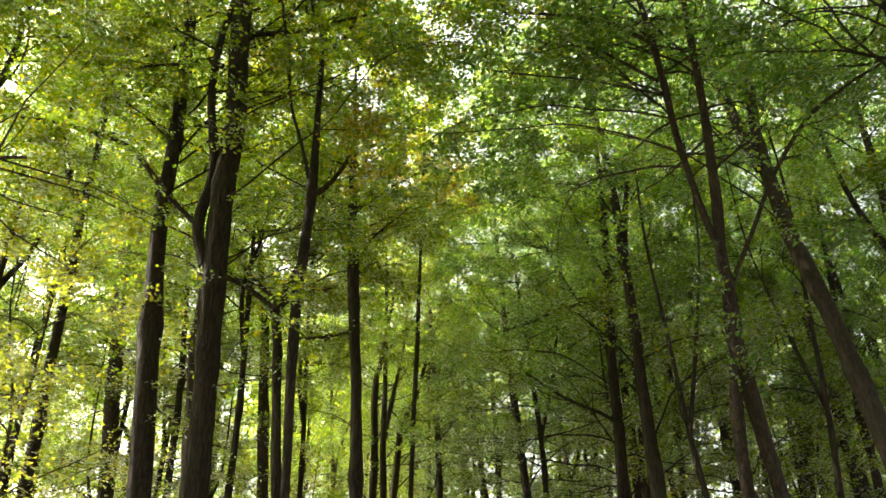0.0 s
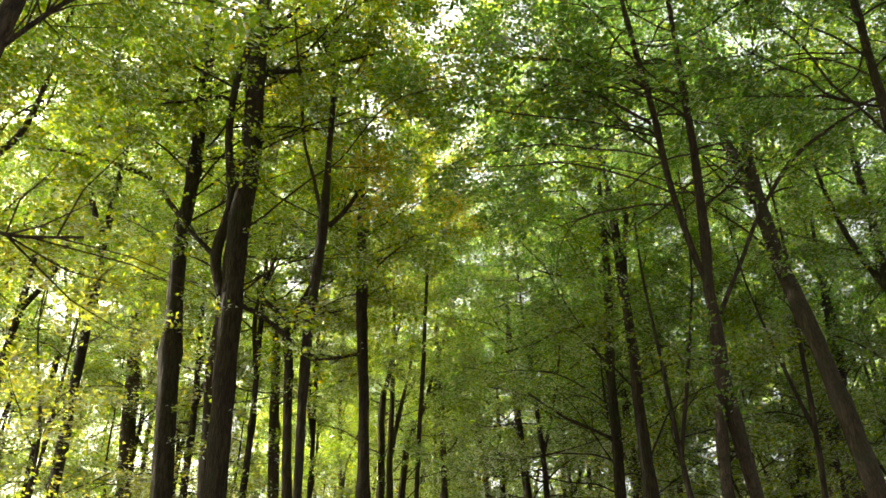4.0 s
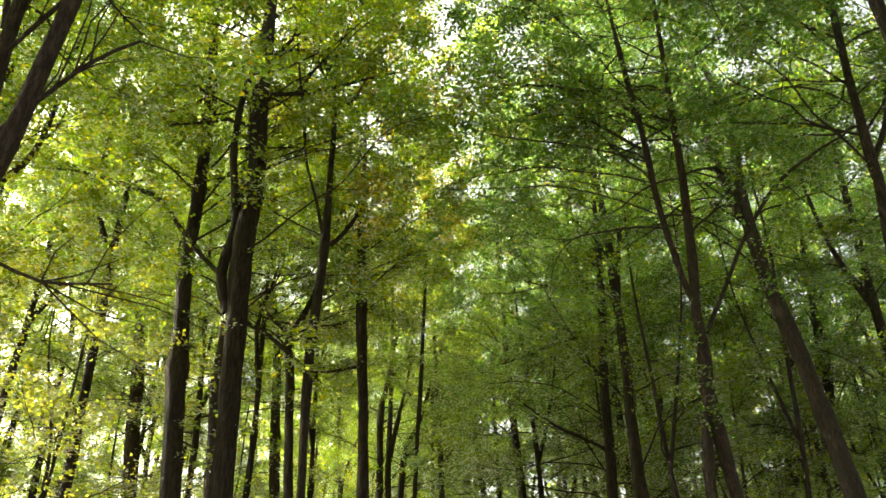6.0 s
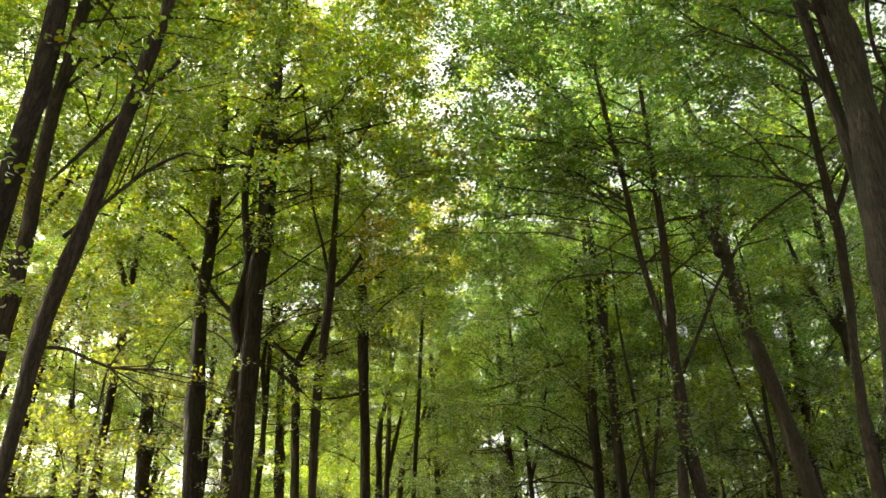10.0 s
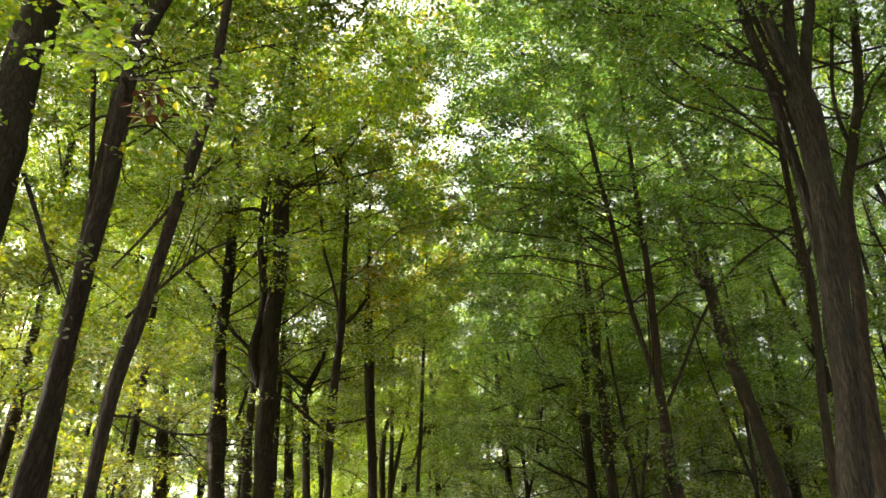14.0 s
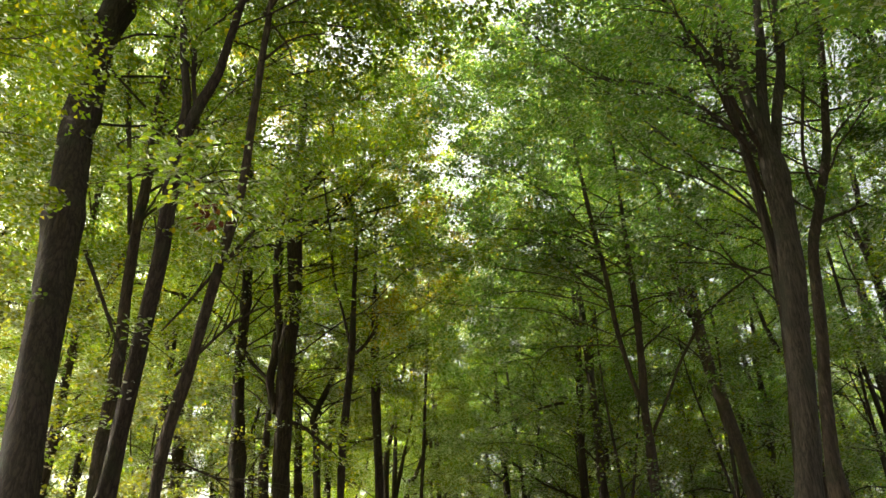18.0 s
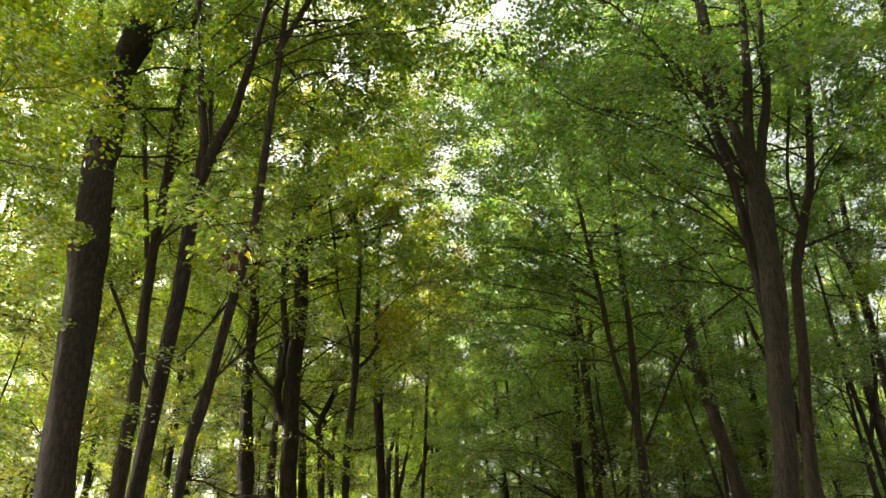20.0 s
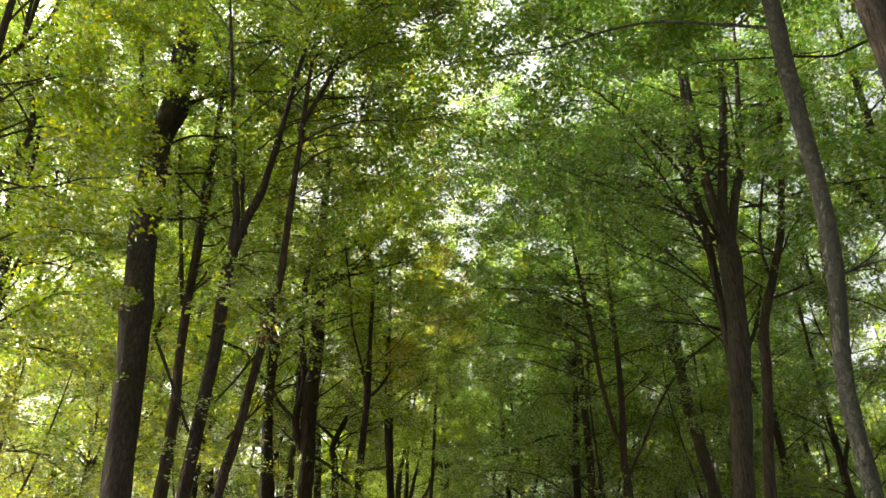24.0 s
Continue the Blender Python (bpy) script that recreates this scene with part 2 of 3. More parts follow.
def leafy(g, limbs, twigs, sprays, inner=0.25):
    """Side twigs along the limbs, and spray tips along the twigs."""
    wood, tips = [], []
    for q in limbs:
        n = len(q)
        for _ in range(twigs):
            i = g.integers(max(1, int(n * inner)), n)
            d = q[i, :3] - q[i - 1, :3]
            d /= np.linalg.norm(d) + 1e-9
            side = np.array([-d[1], d[0], 0]) * g.choice([-1, 1])
            a = d * 0.7 + side * g.uniform(0.4, 1.1) + np.array([0, 0, g.normal(0.12, 0.22)])
            ln = g.uniform(0.5, 1.3)
            a /= np.linalg.norm(a)
            e = q[i, :3] + a * ln
            mid = q[i, :3] + a * ln * 0.5 + g.normal(0, 0.05, 3)
            r0 = min(q[i, 3] * 0.6, 0.009) + 0.002
            wood.append(np.array([[*q[i, :3], r0], [*mid, r0 * 0.7], [*e, 0.003]]))
            for _ in range(sprays):
                u = g.uniform(0.25, 1.0)
                b = a + g.normal(0, 0.5, 3) * np.array([1, 1, 0.45])
                tips.append([*(q[i, :3] + a * ln * u), *b, g.uniform(0.35, 0.75)])
    return wood, np.array(tips)


CROWDED = {}      # sprays already grown in each cubic metre


def build_tree(name, label, stems, limbs, leaf, bark, seed, crown=(4.0, 14.0), count=20, reach=(1.6, 4.2), leaf_size=0.083,
               density=(7, 4, 38), shape=LEAF_PLAIN, sides=14, shoots=0, spread=1.9, lane=0, thin=True, group="", rise=(0.45, 1.15)):
    """A tree whose stems and main limbs follow the given rows of (x, y, z, radius), with boughs, twigs and leaves grown from them."""
    g = np.random.default_rng(seed)
    base = stems[0][0]
    root = np.array([base[0], base[1], 0.0])
    tree = tagged(new(name), label=label, category="tree", group=group)
    tree.location = root
    bodies = []
    for i, st in enumerate(stems):
        q = spline(st, 0.2)
        h = np.arange(len(q)) * 0.2
        for f, amp in ((0.7, 0.5), (1.9, 0.25), (4.3, 0.1)):
            for ax in (0, 1):
                q[:, ax] += np.minimum(q[:, 3] * 0.4, 0.035) * amp * np.sin(f * h + g.uniform(0, 6.28)) * np.clip(h / 2, 0, 1)
        for _ in range(int(len(q) / 9)):
            k = g.integers(5, len(q))
            q[:, 3] *= 1 + g.uniform(0.05, 0.16) * np.exp(-((np.arange(len(q)) - k) * 0.2 / g.uniform(0.15, 0.35)) ** 2)
        bodies.append(q)
        v, f = tube(q, sides, 0.075, seed + i, 0.55 if i == 0 else 0.0)
        part("trunk" if i == 0 else "stem", mesh_np("trunk" if i == 0 else "stem", v - root, f, bark), tree)
    grown = []
    for q in limbs:
        q = spline(q, 0.22)
        grown.append(q)
        v, f = tube(q, 8, 0.06, seed)
        part("limb", mesh_np("limb", v - root, f, bark), tree)
    tops = np.vstack(bodies)
    tops = tops[(tops[:, 2] > crown[0]) & (tops[:, 2] < crown[1])]
    for i in range(count):
        s = tops[int((i + g.uniform(0, 1)) / count * (len(tops) - 1))] if len(tops) else bodies[0][-1]
        rad = min(s[3] * 0.25, 0.018)
        q = spline(bough(g, s[:3], math.pi / 2 + spread * (2 * ((i * 0.618) % 1) - 1) + g.normal(0, 0.2), g.uniform(*rise), g.uniform(*reach), rad + 0.004), 0.25)
        cut = in_clearing(q[:, :3])
        if cut.any():
            q = q[:max(0, int(np.argmax(cut)))]
        if len(q) < 4:
            continue
        grown.append(q)
        v, f = tube(q, 5)
        part("limb", mesh_np("limb", v - root, f, bark), tree)
    over = np.vstack(bodies)
    over = over[(over[:, 2] > min(8.5, crown[0])) & (over[:, 2] < crown[1])]
    for i in range(lane):
        s = over[int((0.05 + 0.9 * (i + g.uniform(0, 1)) / lane) * (len(over) - 1))]
        inward = 0.0 if s[0] < 0 else math.pi
        q = spline(bough(g, s[:3], inward + (0.35 if s[0] < 0 else -0.35) + g.normal(0, 0.55), g.uniform(0.4, 0.95), g.uniform(3.2, 6.0), min(s[3] * 0.25, 0.019)), 0.25)
        cut = in_clearing(q[:, :3])
        if cut.any():
            q = q[:max(0, int(np.argmax(cut)))]
        if len(q) < 4:
            continue
        grown.append(q)
        v, f = tube(q, 6)
        part("limb", mesh_np("limb", v - root, f, bark), tree)
    wood, tips = leafy(g, grown + [b[len(b) * 3 // 4:] for b in bodies], density[0], density[1], 0.35)
    ok = ~in_clearing(tips[:, :3]) & ((tips[:, 2] > 6.5) | (tips[:, 1] > 8))
    tips = tips[ok]
    sprout = []
    for i in range(shoots):
        s = bodies[0][g.integers(len(bodies[0]) // 4, len(bodies[0]) * 3 // 4)]
        a = g.uniform(0, 6.28)
        o = np.array([math.cos(a), math.sin(a), 0.25])
        sprout.append([*(s[:3] + o * s[3]), *o, g.uniform(0.2, 0.5)])
    if thin:
        keep = []
        for k, c in enumerate(np.floor(tips[:, :3] + 0.5 * tips[:, 3:6]).astype(int)):
            key = tuple(c)
            if CROWDED.get(key, 0) < (8 if c[2] > 9 else 2):
                CROWDED[key] = CROWDED.get(key, 0) + 1
                keep.append(k)
        tips = np.vstack([tips[keep], np.array(sprout).reshape(-1, 7)])
    v, f = joined([tube(w, 3) for w in wood])
    part("twig_tangle", mesh_np("twig_tangle", v - root, f, bark), tree, kind="stuff")
    v, f, p = leaf_cloud(g, tips, density[2], leaf_size, shape)
    part("crown", mesh_np("crown", v - root, f, leaf, False), tree, kind="stuff")
    return tree


def to_ground(stem):
    """Carries a stem down to the ground, straightening towards its foot."""
    a, b = np.array(stem[0]), np.array(stem[1])
    slope = (b[:2] - a[:2]) / max(b[2] - a[2], 0.5)
    slope = np.clip(slope, -0.5, 0.5) * 0.75
    foot = [a[0] - slope[0] * a[2], a[1] - slope[1] * a[2], -0.05, a[3] * 1.18]
    mid = [a[0] - slope[0] * a[2] * 0.55, a[1] - slope[1] * a[2] * 0.55, a[2] * 0.45, a[3] * 1.07]
    return [foot, mid] + [list(r) for r in stem]


def to_tip(stem, rise):
    """Carries a stem up to its thin tip."""
    a, b = np.array(stem[-2]), np.array(stem[-1])
    slope = np.clip((b[:2] - a[:2]) / max(b[2] - a[2], 0.3), -0.35, 0.35)
    out = [list(r) for r in stem]
    for k, u in ((0.45, 0.55), (1.0, 0.08)):
        out.append([b[0] + slope[0] * rise * k * 0.8, b[1] + slope[1] * rise * k * 0.8, b[2] + rise * k, max(b[3] * u, 0.008)])
    return out


def low_bough(tree, rows, leaf, bark, seed, twigs=9, reach=0.55, dry=None):
    """A leafy side branch hanging into the lane, as parts of its tree; dry: where a tuft of withered leaves hangs on it."""
    g = np.random.default_rng(seed)
    root = np.array(tree.location)
    q = spline(rows, 0.2)
    q[:, :3] += np.cumsum(g.normal(0, 0.012, (len(q), 3)), axis=0)
    v, f = tube(q, 7, 0.05, seed)
    limb = part("limb", mesh_np("limb", v - root, f, bark), tree)
    wood, tips = leafy(g, [q], twigs * 3, 3, 0.5)
    tips[:, 6] *= reach / 0.55
    v, f = joined([tube(w, 3) for w in wood])
    part("twig_tangle", mesh_np("twig_tangle", v - root, f, bark), limb, kind="stuff")
    v, f, p = leaf_cloud(g, tips, 30, 0.072, LEAF_FINE)
    part("leaf_spray", mesh_np("leaf_spray", v - root, f, leaf, False), limb, kind="stuff")
    if dry:
        drop = np.array([[*(np.array(dry) + g.normal(0, 0.015, 3)), *g.normal(0, 0.25, 2), -1.0, 0.26] for _ in range(9)])
        v, f, p = leaf_cloud(g, drop, 4, 0.085, LEAF_FINE)
        part("withered_leaves", mesh_np("withered_leaves", v - root, f, LEAF_DRY, False), limb, "tuft of withered rust-brown leaves")


# ---- ground ----
n = 90
gx, gy = np.meshgrid(np.linspace(-1, 1, n + 1), np.linspace(-1, 1, n + 1))
gx, gy = np.sign(gx) * np.abs(gx) ** 2.2 * 400, np.sign(gy) * np.abs(gy) ** 2.2 * 400
gz = 0.05 * np.sin(gx * 0.7 + 1) * np.sin(gy * 0.6) + 0.03 * np.sin(gx * 2.1) * np.cos(gy * 1.7)
gi = np.arange(n * (n + 1)).reshape(n, n + 1)[:, :n].ravel()
ground = new("ground", mesh_np("ground", np.stack([gx, gy, gz], -1).reshape(-1, 3), np.stack([gi, gi + 1, gi + n + 2, gi + n + 1], -1), LITTER))
tagged(ground, "brown forest floor covered with fallen leaves", "ground", kind="structure")

# ---- trees along the lane ----
build_tree("tree", "thick dark-barked tree with a straight leaning trunk and leafy shoots",
           [to_tip(to_ground([(-4.32, 2.32, 4.30, 0.201), (-4.78, 2.96, 6.85, 0.228), (-5.31, 3.57, 9.28, 0.243), (-5.67, 4.15, 11.61, 0.251), (-5.64, 4.47, 12.89, 0.245), (-6.07, 5.37, 16.48, 0.270)]), 5.0)],
           [[(-5.82, 4.11, 11.43, 0.060), (-6.35, 4.47, 12.89, 0.053), (-7.10, 5.18, 15.73, 0.048)],
            [(-4.51, 2.98, 6.93, 0.027), (-4.08, 2.79, 6.15, 0.022), (-3.61, 2.57, 5.27, 0.018)]],
           LEAF_GREEN, BARK_DARK, seed=179, leaf_size=0.072, density=(7, 4, 46), shape=LEAF_FINE, sides=18, crown=(12.0, 20.0), count=24, lane=10, shoots=40)
forked = build_tree("tree", "dark forked tree leaning over the lane with two upper stems",
           [to_tip(to_ground([(-3.82, 3.24, 3.79, 0.107), (-3.68, 3.05, 4.77, 0.102), (-3.59, 2.92, 5.41, 0.100), (-3.47, 2.71, 6.45, 0.093), (-3.37, 2.45, 7.73, 0.087), (-3.21, 2.31, 8.45, 0.073), (-3.00, 2.21, 8.97, 0.063), (-2.89, 2.11, 9.44, 0.052)]), 6.0),
            to_tip([(-3.37, 2.45, 7.73, 0.065), (-3.36, 2.34, 8.30, 0.061), (-3.33, 2.27, 8.67, 0.056), (-3.45, 2.11, 9.45, 0.047)], 4.8)],
           [[(-3.17, 2.33, 8.33, 0.033), (-3.28, 2.21, 8.94, 0.026), (-3.31, 2.12, 9.41, 0.019)]],
           LEAF_GREEN, BARK_DARK, seed=178, leaf_size=0.072, density=(7, 4, 46), shape=LEAF_FINE, sides=18, crown=(10.5, 20.0), count=22, lane=10, shoots=12)
build_tree("tree", "slender tree with sunlit patches on brown bark",
           [to_tip(to_ground([(-4.97, 5.75, 6.24, 0.100), (-5.03, 5.75, 7.57, 0.091), (-5.07, 5.75, 9.07, 0.089), (-5.08, 5.75, 10.42, 0.086), (-5.13, 5.75, 12.05, 0.073)]), 6.0)],
           [[(-5.18, 5.75, 8.88, 0.045), (-5.47, 5.75, 10.42, 0.042), (-5.89, 5.75, 12.73, 0.029)],
            [(-5.03, 5.75, 9.50, 0.040), (-5.03, 5.75, 11.68, 0.033), (-4.86, 5.75, 12.12, 0.022)]],
           LEAF_GREEN, BARK_BROWN, seed=175, leaf_size=0.072, density=(7, 4, 46), shape=LEAF_FINE, sides=18, crown=(9.0, 20.0), count=32, lane=9, shoots=10)
build_tree("tree", "thin leaning tree with long level side branches",
           [to_tip(to_ground([(-3.38, 3.65, 3.89, 0.059), (-3.34, 3.56, 4.78, 0.072), (-3.18, 3.48, 5.59, 0.069), (-3.07, 3.42, 6.20, 0.066), (-2.90, 3.31, 7.29, 0.062), (-2.77, 3.23, 8.08, 0.058), (-2.70, 3.12, 9.19, 0.057), (-2.65, 3.00, 10.31, 0.049)]), 6.0),
            to_tip([(-2.69, 2.95, 10.89, 0.041), (-2.33, 2.86, 11.73, 0.042), (-2.07, 2.79, 12.49, 0.038), (-1.80, 2.68, 13.54, 0.029)], 4.8)],
           [[(-3.30, 3.59, 4.46, 0.016), (-3.08, 3.59, 4.44, 0.014), (-2.73, 3.61, 4.29, 0.012), (-2.24, 3.61, 4.27, 0.008)],
            [(-3.56, 3.43, 6.03, 0.011), (-3.32, 3.40, 6.34, 0.018), (-2.96, 3.36, 6.86, 0.021), (-2.55, 3.30, 7.38, 0.019)],
            [(-3.33, 3.49, 5.47, 0.020), (-2.71, 3.42, 6.12, 0.017), (-2.35, 3.40, 6.33, 0.012)]],
           LEAF_GREEN, BARK_BROWN, seed=177, leaf_size=0.072, density=(7, 4, 46), shape=LEAF_FINE, sides=18, crown=(10.0, 20.0), count=24, lane=8)
build_tree("tree", "slim dark tree with upswept twigs",
           [to_tip(to_ground([(-10.32, 7.75, 11.50, 0.096), (-10.57, 7.75, 13.60, 0.108), (-10.79, 7.75, 15.76, 0.121), (-10.87, 7.75, 18.40, 0.107)]), 6.0)],
           [[(-10.76, 7.75, 15.11, 0.046), (-11.38, 7.75, 15.76, 0.033), (-11.65, 7.75, 15.95, 0.027)],
            [(-10.76, 7.75, 16.34, 0.040), (-11.38, 7.75, 17.97, 0.035), (-12.22, 7.75, 19.05, 0.022)]],
           LEAF_GREEN, BARK_DARK, seed=176, leaf_size=0.072, density=(7, 4, 46), shape=LEAF_FINE, sides=18, crown=(11.0, 20.0), count=24, lane=3)
build_tree("tree", "tall straight dark tree with a crooked side branch",
           [to_tip(to_ground([(-4.02, 11.14, 4.27, 0.164), (-4.40, 11.51, 6.71, 0.155), (-4.64, 11.80, 8.66, 0.137), (-4.75, 12.09, 10.60, 0.121), (-5.00, 12.49, 13.26, 0.134), (-5.21, 12.71, 14.73, 0.121)]), 5.5)],
           [[(-4.56, 11.92, 9.46, 0.062), (-5.02, 12.01, 10.05, 0.050), (-5.50, 12.10, 10.68, 0.047), (-6.15, 12.16, 11.05, 0.042), (-7.18, 12.21, 11.43, 0.029), (-8.06, 12.24, 11.59, 0.019)],
            [(-5.02, 12.56, 13.70, 0.052), (-5.79, 12.49, 13.27, 0.036), (-6.78, 12.45, 12.97, 0.020)]],
           LEAF_LIME, BARK_DARK, seed=165, sides=16, crown=(9.5, 20.0), count=30, lane=7, shoots=30)
build_tree("tree", "tall dark tree whose trunk divides into two stems",
           [to_tip(to_ground([(-3.34, 11.25, 4.93, 0.164), (-3.43, 11.25, 7.15, 0.169), (-3.50, 11.25, 9.04, 0.171), (-3.46, 11.25, 10.53, 0.180), (-3.62, 11.25, 12.77, 0.171), (-3.63, 11.25, 15.52, 0.093)]), 4.5),
            to_tip([(-3.63, 11.25, 7.82, 0.088), (-3.82, 11.25, 8.53, 0.082), (-3.72, 11.25, 9.62, 0.077), (-3.94, 11.25, 11.06, 0.072), (-3.96, 11.25, 12.37, 0.066), (-3.84, 11.25, 13.29, 0.058)], 3.6)],
           [[(-3.83, 11.25, 11.86, 0.052), (-4.19, 11.25, 12.01, 0.041), (-4.63, 11.25, 11.92, 0.031), (-5.30, 11.25, 11.87, 0.021)],
            [(-3.30, 11.25, 7.62, 0.043), (-2.92, 11.25, 7.42, 0.040), (-2.47, 11.25, 7.03, 0.035)],
            [(-3.83, 11.25, 8.53, 0.050), (-4.15, 11.25, 8.85, 0.038), (-4.36, 11.25, 9.07, 0.033)],
            [(-3.40, 11.25, 12.62, 0.053), (-2.53, 11.25, 12.69, 0.038), (-1.62, 11.25, 12.99, 0.027), (-0.92, 11.25, 13.19, 0.017)],
            [(-3.56, 11.25, 13.38, 0.054), (-3.23, 11.25, 13.93, 0.039), (-2.68, 11.25, 14.67, 0.023)]],
           LEAF_LIME, BARK_DARK, seed=166, sides=16, crown=(12.0, 20.0), count=26, lane=12, shoots=34)
build_tree("tree", "slim curving tree forked like a candlestick",
           [to_tip(to_ground([(-2.10, 11.21, 4.26, 0.062), (-2.17, 11.31, 6.24, 0.075), (-2.18, 11.37, 7.37, 0.079), (-2.15, 11.42, 8.40, 0.075), (-2.12, 11.47, 9.47, 0.078), (-2.13, 11.55, 11.03, 0.055), (-2.15, 11.62, 12.42, 0.048), (-2.22, 11.66, 13.17, 0.040), (-2.43, 11.69, 13.88, 0.036)]), 4.5),
            to_tip([(-2.14, 11.47, 9.42, 0.039), (-2.34, 11.51, 10.26, 0.031), (-2.63, 11.57, 11.30, 0.028), (-2.79, 11.63, 12.57, 0.029), (-3.00, 11.69, 13.81, 0.020)], 3.6)],
           [[(-2.01, 11.46, 9.27, 0.049), (-1.79, 11.48, 9.52, 0.040), (-1.50, 11.50, 10.04, 0.035)],
            [(-2.19, 11.63, 12.55, 0.032), (-1.82, 11.64, 12.78, 0.028), (-1.61, 11.66, 13.27, 0.017)],
            [(-2.23, 11.66, 13.10, 0.033), (-2.52, 11.68, 13.68, 0.029), (-2.73, 11.72, 14.45, 0.017)]],
           LEAF_AMBER, BARK_DARK, seed=167, crown=(13.5, 20.0), count=24, lane=1)
build_tree("tree", "slim tree with a small amber crown turning in autumn",
           [to_tip(to_ground([(-0.75, 20.20, 6.00, 0.060), (-0.62, 20.25, 10.00, 0.055), (-0.50, 20.20, 13.50, 0.045)]), 4.0)],
           [],
           LEAF_AMBER, BARK_DARK, seed=191, leaf_size=0.09, density=(6, 4, 40), crown=(12.5, 17.5), count=12, reach=(0.7, 1.3), thin=False)
build_tree("tree", "straight dark pole-like tree with one bare level branch",
           [to_tip(to_ground([(-1.65, 16.00, 6.11, 0.111), (-1.84, 16.00, 9.27, 0.121), (-1.95, 16.00, 11.69, 0.103), (-1.98, 16.00, 12.84, 0.066)]), 6.0)],
           [[(-1.91, 16.00, 8.81, 0.043), (-2.41, 16.00, 8.70, 0.032), (-2.94, 16.00, 8.67, 0.022)]],
           LEAF_LIME, BARK_DARK, seed=168, crown=(10.0, 20.0), count=24, lane=6, shoots=14)
build_tree("tree", "slim dark tree forking low into two thin arms",
           [to_tip(to_ground([(-3.19, 16.04, 5.41, 0.088), (-3.49, 16.38, 8.84, 0.100), (-3.59, 16.45, 9.54, 0.091), (-3.27, 16.54, 10.42, 0.070), (-3.08, 16.62, 11.20, 0.041)]), 5.0)],
           [[(-3.41, 16.47, 9.68, 0.063), (-3.91, 16.51, 10.11, 0.050), (-4.42, 16.56, 10.63, 0.036)]],
           LEAF_LIME, BARK_DARK, seed=169, crown=(9.0, 20.0), count=24)
build_tree("tree", "straight mossy tree standing further back",
           [to_tip(to_ground([(-4.44, 21.00, 6.59, 0.142), (-4.80, 21.00, 10.88, 0.114), (-5.18, 21.00, 13.55, 0.075)]), 6.0)],
           [],
           LEAF_LIME, BARK_BROWN, seed=170, crown=(9.0, 20.0), count=24)
build_tree("tree", "brown tree half hidden behind a larger trunk",
           [to_tip(to_ground([(-3.98, 13.00, 5.37, 0.111), (-4.13, 13.00, 7.30, 0.099), (-4.15, 13.00, 8.24, 0.072)]), 8.0)],
           [],
           LEAF_GREEN, BARK_BROWN, seed=171, crown=(8.0, 20.0), count=24)
build_tree("tree", "straight brown tree before the bright forest edge",
           [to_tip(to_ground([(-7.99, 20.07, 6.41, 0.185), (-8.40, 20.24, 9.80, 0.175), (-8.68, 20.35, 11.98, 0.156), (-8.79, 20.43, 13.64, 0.132)]), 6.0)],
           [],
           LEAF_LIME, BARK_BROWN, seed=190, crown=(8.0, 20.0), count=24)
build_tree("tree", "mossy tree with a bent trunk far down the lane",
           [to_tip(to_ground([(-2.11, 26.00, 8.61, 0.121), (-2.13, 26.00, 11.39, 0.109), (-1.96, 26.00, 12.22, 0.074)]), 7.0)],
           [],
           LEAF_GREEN, BARK_BROWN, seed=172, crown=(8.0, 20.0), count=24, lane=5)
build_tree("tree", "small forked tree far down the lane",
           [to_tip(to_ground([(-1.51, 28.00, 9.11, 0.111), (-1.35, 28.00, 10.79, 0.105), (-0.94, 28.00, 11.43, 0.077)]), 8.0)],
           [],
           LEAF_GREEN, BARK_BROWN, seed=173, crown=(8.0, 20.0), count=24, lane=5)
build_tree("tree", "tree with long layered drooping branches of green leaves",
           [to_tip(to_ground([(4.08, 18.95, 6.00, 0.140), (4.16, 18.86, 7.82, 0.133), (4.13, 18.81, 8.78, 0.124), (4.20, 18.73, 10.38, 0.103), (4.31, 18.62, 12.60, 0.095), (4.35, 18.53, 14.49, 0.070)]), 5.0)],
           [[(4.06, 18.86, 7.76, 0.054), (3.71, 18.85, 7.96, 0.042), (2.94, 18.83, 8.31, 0.037), (2.04, 18.80, 8.95, 0.025)],
            [(4.19, 18.76, 9.79, 0.057), (3.97, 18.72, 10.69, 0.052), (3.12, 18.72, 10.62, 0.039), (2.26, 18.74, 10.26, 0.032), (1.41, 18.75, 9.97, 0.019)],
            [(4.08, 18.66, 11.78, 0.047), (3.85, 18.63, 12.44, 0.040), (3.57, 18.58, 13.45, 0.028)]],
           LEAF_DEEP, BARK_DARK, seed=181, reach=(2.0, 4.6), count=30, crown=(5.5, 19.0), lane=18)
